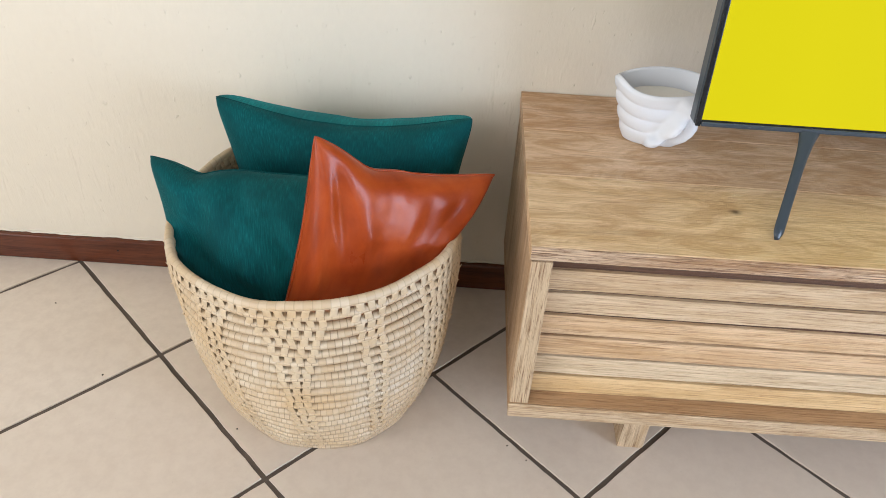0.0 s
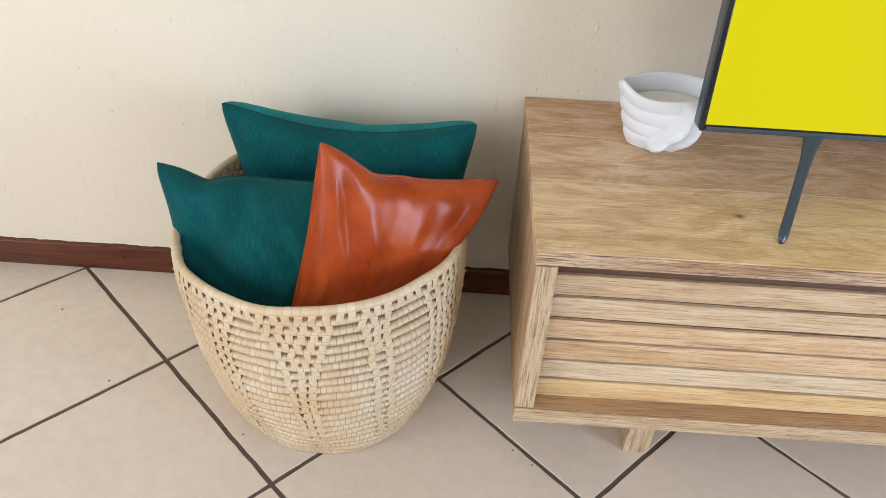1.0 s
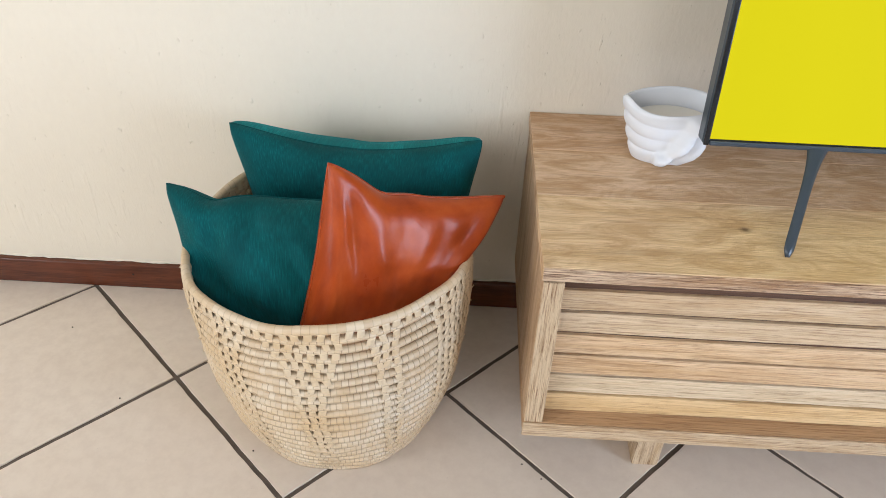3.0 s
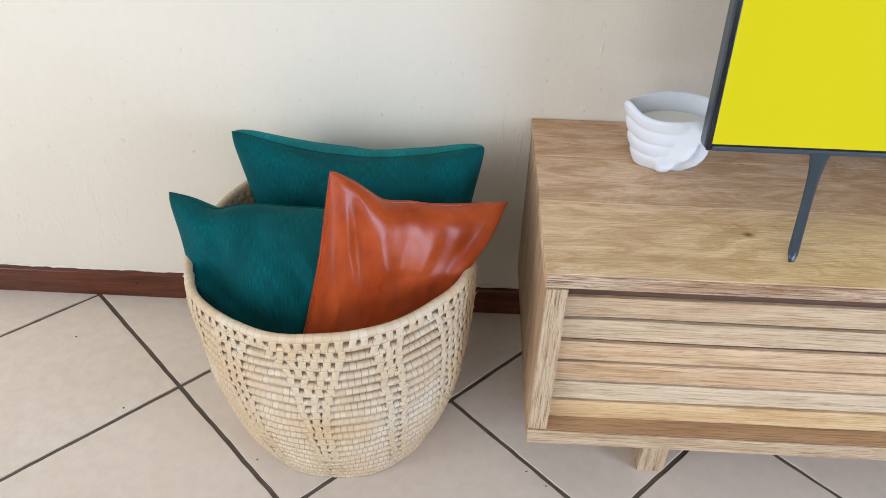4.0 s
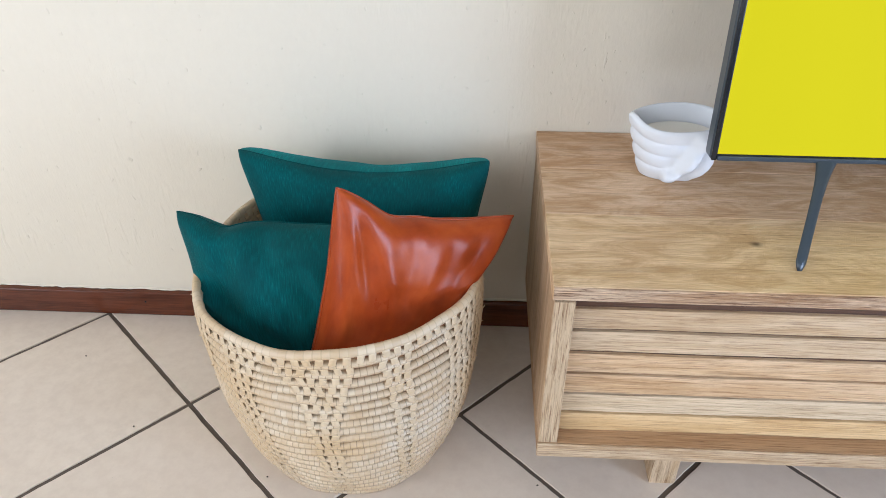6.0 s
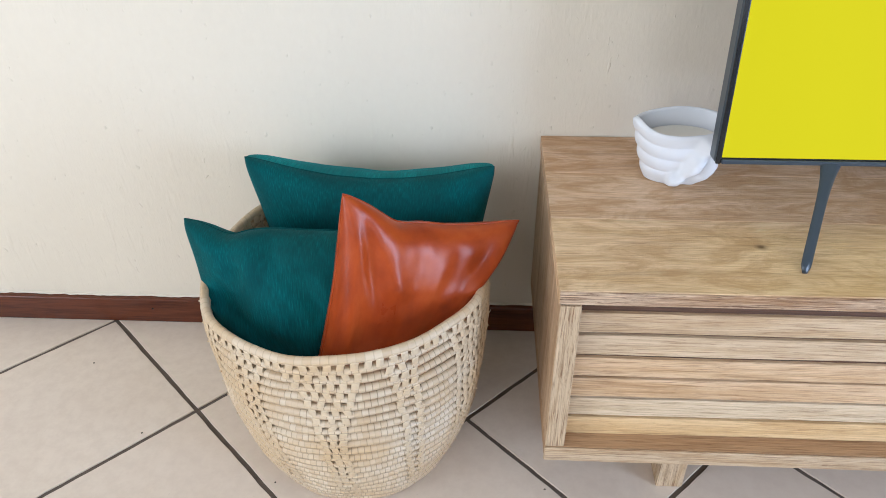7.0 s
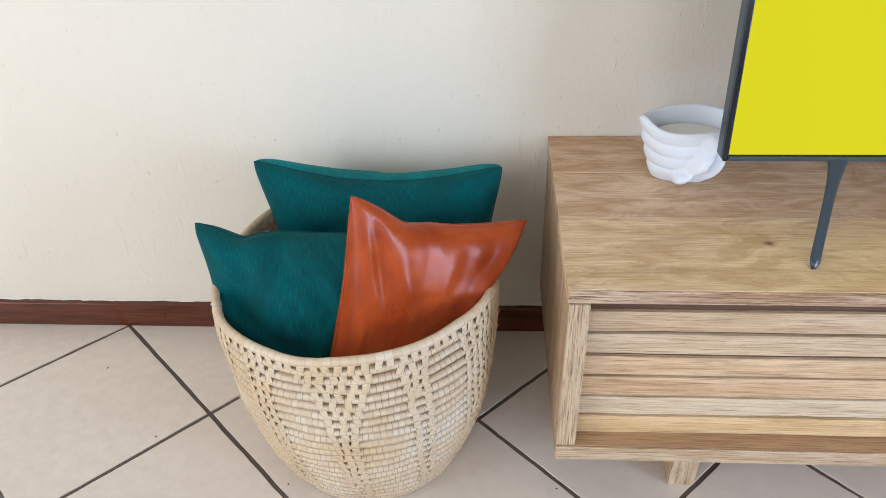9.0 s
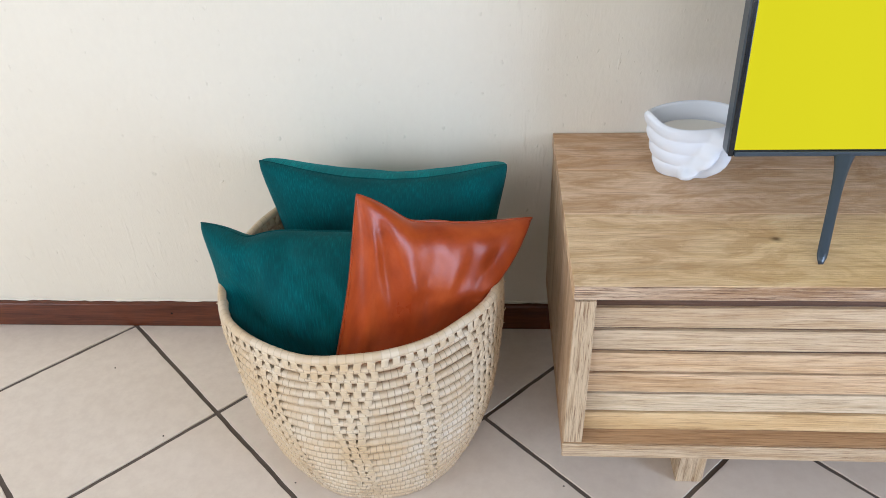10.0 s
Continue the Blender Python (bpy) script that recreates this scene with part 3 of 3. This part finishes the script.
ties = []
rng = random.Random(5)
for i in range(NC - 1):
    share = (LEVEL[i] + LEVEL[i + 1]) / 2
    if i == NC - 2:
        for k in range(82):
            ties.append((2 * math.pi * (k + rng.uniform(-0.12, 0.12)) / 82, i))
        continue
    for rows in COLUMNS.values():
        left, right = column_edges(rows, share)
        count = max(2, round((right - left) / 4.5) + 1)
        for k in range(count):
            deg = left + (right - left) * k / (count - 1) + rng.uniform(-0.5, 0.5)
            ties.append((radians((deg + 180) % 360 - 180), i))
rest_v, rest_f = [], []
singles = 0
for a, i in ties:
    wide, lean = rng.uniform(0.0052, 0.0064), rng.uniform(-0.0022, 0.0022)
    v, f = tie(a, i, lean, wide)
    if singles < 300 and math.sin(a) < -0.3:
        singles += 1
        me = bpy.data.meshes.new("tie")
        me.from_pydata(v, [], f)
        me.materials.append(PALM_TIE)
        me.polygons.foreach_set("use_smooth", [True] * len(f))
        part("tie", me, PALM_TIE, basket)
    else:
        o = len(rest_v)
        rest_v += v
        rest_f += [tuple(o + x for x in q) for q in f]
    if math.sin(a) > -0.2:
        v, f = tie(a, i, lean, wide, -1)
        o = len(rest_v)
        rest_v += v
        rest_f += [tuple(o + x for x in q) for q in f]
for a, i in ties[::3]:
    c = shell(a, LEVEL[i]).lerp(shell(a, LEVEL[i + 1]), rng.uniform(0.3, 0.7))
    out, across = Vector((math.cos(a), math.sin(a), 0)), Vector((-math.sin(a), math.cos(a), 0))
    side = rng.choice((-1, 1)) * rng.uniform(0.003, 0.007)
    root = c + across * side * 0.6 + out * 0.0066
    tip = root + across * side * rng.uniform(0.4, 1.0) + out * rng.uniform(0.0012, 0.0032) + Vector((0, 0, rng.uniform(-0.005, 0.005)))
    half = Vector((0, 0, rng.uniform(0.0012, 0.0022)))
    o = len(rest_v)
    rest_v += [tuple(root - half), tuple(root + half), tuple(tip + half * 0.25), tuple(tip - half * 0.25), tuple(root.lerp(tip, 0.5) + out * 0.0012)]
    rest_f += [tuple(o + x for x in q) for q in ((0, 1, 4), (1, 2, 4), (2, 3, 4), (3, 0, 4))]
me = bpy.data.meshes.new("tie_weave")
me.from_pydata(rest_v, [], rest_f)
me.materials.append(PALM_TIE)
me.polygons.foreach_set("use_smooth", [True] * len(rest_f))
tagged(part("tie_weave", me, PALM_TIE, basket), kind="stuff")


# ---- cushions ----
def cushion(name, corners, front, back, mat, label, bow, folds=(), seed=0, rough=0.004, ear=2.0, soft_back=0.5, rear=None, nick=(0, 1, 0), soft_front=0.42, seam_mat=None, blunt=0.012):
    """A stuffed square cover: corners top left, top right, low right, low left; front and back are its fullness."""
    tl, tr, br, bl = [Vector(c) for c in corners]
    base = (tl + tr + br + bl) / 4
    nrm = ((tr - tl) + (br - bl)).cross((tl - bl) + (tr - br)).normalized()
    ob = thing(name, base, label=label, category="cushion", group="cushions in the basket")
    n = 84

    def bowed(u, v):
        """Edges drawn in between the pointed corners, with small puckers."""
        cu, cv = (1 - abs(v) ** ear) ** 1.2, (1 - abs(u) ** ear) ** 1.2
        ripple = 0.006 * noise.noise(Vector((4 * u + seed, 4 * v, 3.0 + seed)))
        if v > 0:
            v -= nick[2] * v ** 3 * math.exp(-((u - nick[0]) / nick[1]) ** 2)
        tip = 1 - blunt * (abs(u * v)) ** 14
        u, v = u * tip, v * tip
        return u * (1 - bow[1 if u > 0 else 0] * cu + ripple * cu), v * (1 - bow[2 if v > 0 else 3] * cv + ripple * cv)

    def sheet(sign, full, mat=mat):
        pts = []
        for j in range(n + 1):
            for i in range(n + 1):
                # closer rows near the seams
                u = math.sin((i / n - 0.5) * math.pi)
                v = math.sin((j / n - 0.5) * math.pi)
                bu, bv = bowed(u, v)
                p = (bl * (1 - bu) * (1 - bv) + br * (1 + bu) * (1 - bv) + tr * (1 + bu) * (1 + bv) + tl * (1 - bu) * (1 + bv)) / 4
                fill = (max(0.0, 1 - u ** 4) * max(0.0, 1 - v ** 4)) ** (soft_front if sign > 0 else soft_back)
                t = full * fill
                edge = fill ** 0.7
                q = Vector((u * 2.2 + seed, v * 2.2 - seed, sign * 2.0 + seed))
                t += edge * rough * (noise.noise(q) * 1.4 + 0.6 * noise.noise(q * 2.3))
                if sign > 0:
                    for fu, fv, du, dv, length, wide, deep in folds:
                        s = (u - fu) * du + (v - fv) * dv
                        w = -(u - fu) * dv + (v - fv) * du
                        if 0 < s < length:
                            t += edge ** 0.4 * deep * math.sin(math.pi * s / length) * math.exp(-(w / wide) ** 2)
                pts.append(tuple(p - base + nrm * (sign * t)))
        me = grid_mesh("cover", pts, mat, n + 1, n + 1, uv=lambda a, b: (a / n, b / n))
        if sign < 0:
            me.flip_normals()
        return me

    part("front_cover", sheet(1, front), mat, ob)
    part("back_cover", sheet(-1, back, rear or mat), mat, ob)
    # the seam
    ring = []
    for i in range(4 * n):
        e, k = divmod(i, n)
        f = math.sin((k / n - 0.5) * math.pi)
        u, v = ((f, 1), (1, -f), (-f, -1), (-1, f))[e]
        bu, bv = bowed(u, v)
        p = (bl * (1 - bu) * (1 - bv) + br * (1 + bu) * (1 - bv) + tr * (1 + bu) * (1 + bv) + tl * (1 - bu) * (1 + bv)) / 4
        ring.append(p - base)
    pts, ns = [], 7
    for j in range(ns):
        b = 2 * math.pi * j / (ns - 1)
        for p in ring:
            o = p.normalized()
            pts.append(tuple(p + (o * math.cos(b) + nrm * math.sin(b)) * 0.0016))
    part("seam", grid_mesh("seam", pts, seam_mat or mat, len(ring), ns, True, uv=lambda a, b: (a / 80, b / 200)), mat, ob)
    return ob


cushion("cushion", ((-0.489, -0.128, 0.468), (-0.0807, -0.125, 0.4565), (-0.145, -0.185, 0.13), (-0.430, -0.160, 0.12)), 0.055, 0.098, TEAL,
        "square teal chenille cushion standing at the back of the basket", (0.06, 0.01, 0.19, 0.05), rough=0.006, seed=1, soft_back=0.36, rear=TEAL_PALER, seam_mat=TEAL_SEAM, blunt=0.018)
cushion("cushion", ((-0.546, -0.271, 0.443), (-0.215, -0.275, 0.441), (-0.215, -0.410, 0.08), (-0.462, -0.365, 0.10)), 0.066, 0.05, TEAL,
        "square teal chenille cushion leaning in the basket front", (0.03, 0.08, 0.075, 0.05),
        folds=((-0.62, 0.98, 0.35, -0.94, 0.45, 0.10, -0.014), (-0.85, 0.5, 0.8, -0.6, 0.8, 0.10, -0.006), (0.15, 0.85, 0.3, -0.95, 0.9, 0.09, -0.008),
               (-0.1, 0.6, -0.2, -0.98, 0.8, 0.12, 0.005), (0.45, 0.8, 0.15, -0.99, 0.8, 0.08, -0.007)), seed=4, ear=4.0, rough=0.013, nick=(-0.60, 0.17, 0.075), seam_mat=TEAL_SEAM, blunt=0.018)
cushion("cushion", ((-0.282, -0.373, 0.554), (-0.0455, -0.240, 0.429), (-0.190, -0.345, 0.12), (-0.368, -0.440, 0.16)), 0.050, 0.045, LEATHER,
        "glossy tan leather cushion with pointed corners", (0.09, 0.19, 0.13, 0.05),
        folds=((-0.84, 0.98, 0.36, -0.93, 0.85, 0.085, -0.011), (-0.52, 0.92, 0.20, -0.97, 0.75, 0.12, 0.0045), (-0.22, 0.95, 0.08, -0.99, 0.60, 0.10, -0.0018),
               (0.02, 0.90, 0.05, -0.99, 0.62, 0.11, 0.0026), (0.26, 0.92, -0.2, -0.98, 0.50, 0.10, -0.0014), (0.50, 0.95, -0.30, -0.95, 0.50, 0.10, 0.0016),
               (1.0, 0.99, -0.62, -0.78, 1.0, 0.12, 0.011), (-0.97, 0.6, 0.20, -0.98, 0.8, 0.09, 0.007),
               (0.3, -0.1, -0.9, -0.4, 0.9, 0.14, -0.003)), seed=7, rough=0.004, nick=(-0.38, 0.22, 0.05), soft_front=0.52)


# ---- floor: bedding, then the single tiles ----
floor = tagged(part("floor", box(X0 - 0.15, X1 + 0.15, Y0 - 0.15, 0.15, -0.06, -0.003), GROUT), "beige ceramic tiles laid diagonally with dark grout", "floor", kind="structure")
DX, DY, GAP = 0.2488, 0.2420, 0.0086  # half diagonals of a tile
AX, AY = -0.618, -0.2525


def tile_shape(seed, narrow=1.0):
    """A square tile set on its corner, with slightly worn, wavy edges and a rounded arris."""
    rng = random.Random(seed)
    half = 0.5 - GAP / 0.70
    ph = [rng.uniform(0, 6.28) for _ in range(8)]
    ring = []
    for e in range(4):
        for k in range(14):
            f = -1 + 2 * k / 14
            w = 0.0010 * math.sin(7 * f + ph[e]) + 0.0009 * math.sin(19 * f + ph[e + 4]) + rng.uniform(-0.0011, 0.0011)
            p, q = ((f, -1), (1, f), (-f, 1), (-1, -f))[e]
            np_, nq = ((0, -1), (1, 0), (0, 1), (-1, 0))[e]
            p, q = p * half + np_ * w, q * half + nq * w
            q *= narrow
            ring.append(((p + q) * DX, (q - p) * DY))
    m = len(ring)
    verts = [(x, y, -0.006) for x, y in ring] + [(x, y, -0.0007) for x, y in ring] + [(x * 0.9965, y * 0.9965, 0.0) for x, y in ring]
    faces = [tuple(range(2 * m, 3 * m))]
    for r in (0, 1):
        faces += [(r * m + i, r * m + (i + 1) % m, (r + 1) * m + (i + 1) % m, (r + 1) * m + i) for i in range(m)]
    me = bpy.data.meshes.new("tile")
    me.from_pydata(verts, [], faces)
    me.materials.append(TILE)
    return me


def trimmed(me, m, cx, cy):
    """A tile that meets a wall is cut off inside the wall's thickness."""
    west, east, south, north_end = X0 - 0.12, X1 + 0.12, Y0 - 0.12, 0.12
    if west + DX < cx < east - DX and south + DY < cy < north_end - DY:
        return me
    bm = bmesh.new()
    bm.from_mesh(me)
    bm.transform(m)
    for co, no in (((west, 0, 0), (-1, 0, 0)), ((east, 0, 0), (1, 0, 0)), ((0, south, 0), (0, -1, 0)), ((0, north_end, 0), (0, 1, 0))):
        bmesh.ops.bisect_plane(bm, geom=bm.verts[:] + bm.edges[:] + bm.faces[:], plane_co=co, plane_no=no, clear_outer=True)
    bm.transform(m.inverted())
    return mesh_of("tile", bm, TILE)


shapes = [tile_shape(k) for k in range(6)]
cut_shapes = [tile_shape(k + 20, 0.949) for k in range(6)]  # one course was cut a little narrower
for i in range(-14, 16):
    for j in range(-14, 16):
        cx, cy = AX + DX * (i + j + 1), AY + DY * (j - i)
        if X0 - 0.1 < cx < X1 + 0.1 and Y0 - 0.1 < cy < 0.13:
            slip = -0.05 if j == 1 else -0.10 if j > 1 else 0.0
            cx, cy = cx + 0.5 * slip * DX, cy + 0.5 * slip * DY
            me, m = (cut_shapes if j == 1 else shapes)[(i * 3 + j * 5) % 6], pose(cx, cy, 0, 0, 0, 180 * ((i + j) % 2))
            ob = part("tile", trimmed(me, m, cx, cy), TILE, floor)
            ob.matrix_basis = m

# small crumbs of grout lying on the tiles
rng = random.Random(11)
for x, y in ((-0.437, -0.405), (0.043, -0.427), (0.012, -0.400), (-0.70, -0.31), (-0.86, -0.14)):
    bm = bmesh.new()
    bmesh.ops.create_icosphere(bm, subdivisions=1, radius=0.0016)
    for v in bm.verts:
        v.co = Vector((v.co.x * rng.uniform(0.7, 1.6), v.co.y * rng.uniform(0.7, 1.5), v.co.z * rng.uniform(0.5, 0.9)))
    low = min(v.co.z for v in bm.verts)
    crumb = part("crumb", bm, GROUT)
    crumb.location = (x, y, -low)
    tagged(crumb, "tiny dark crumb of grout on the tiles", "crumb", "crumbs on the floor")
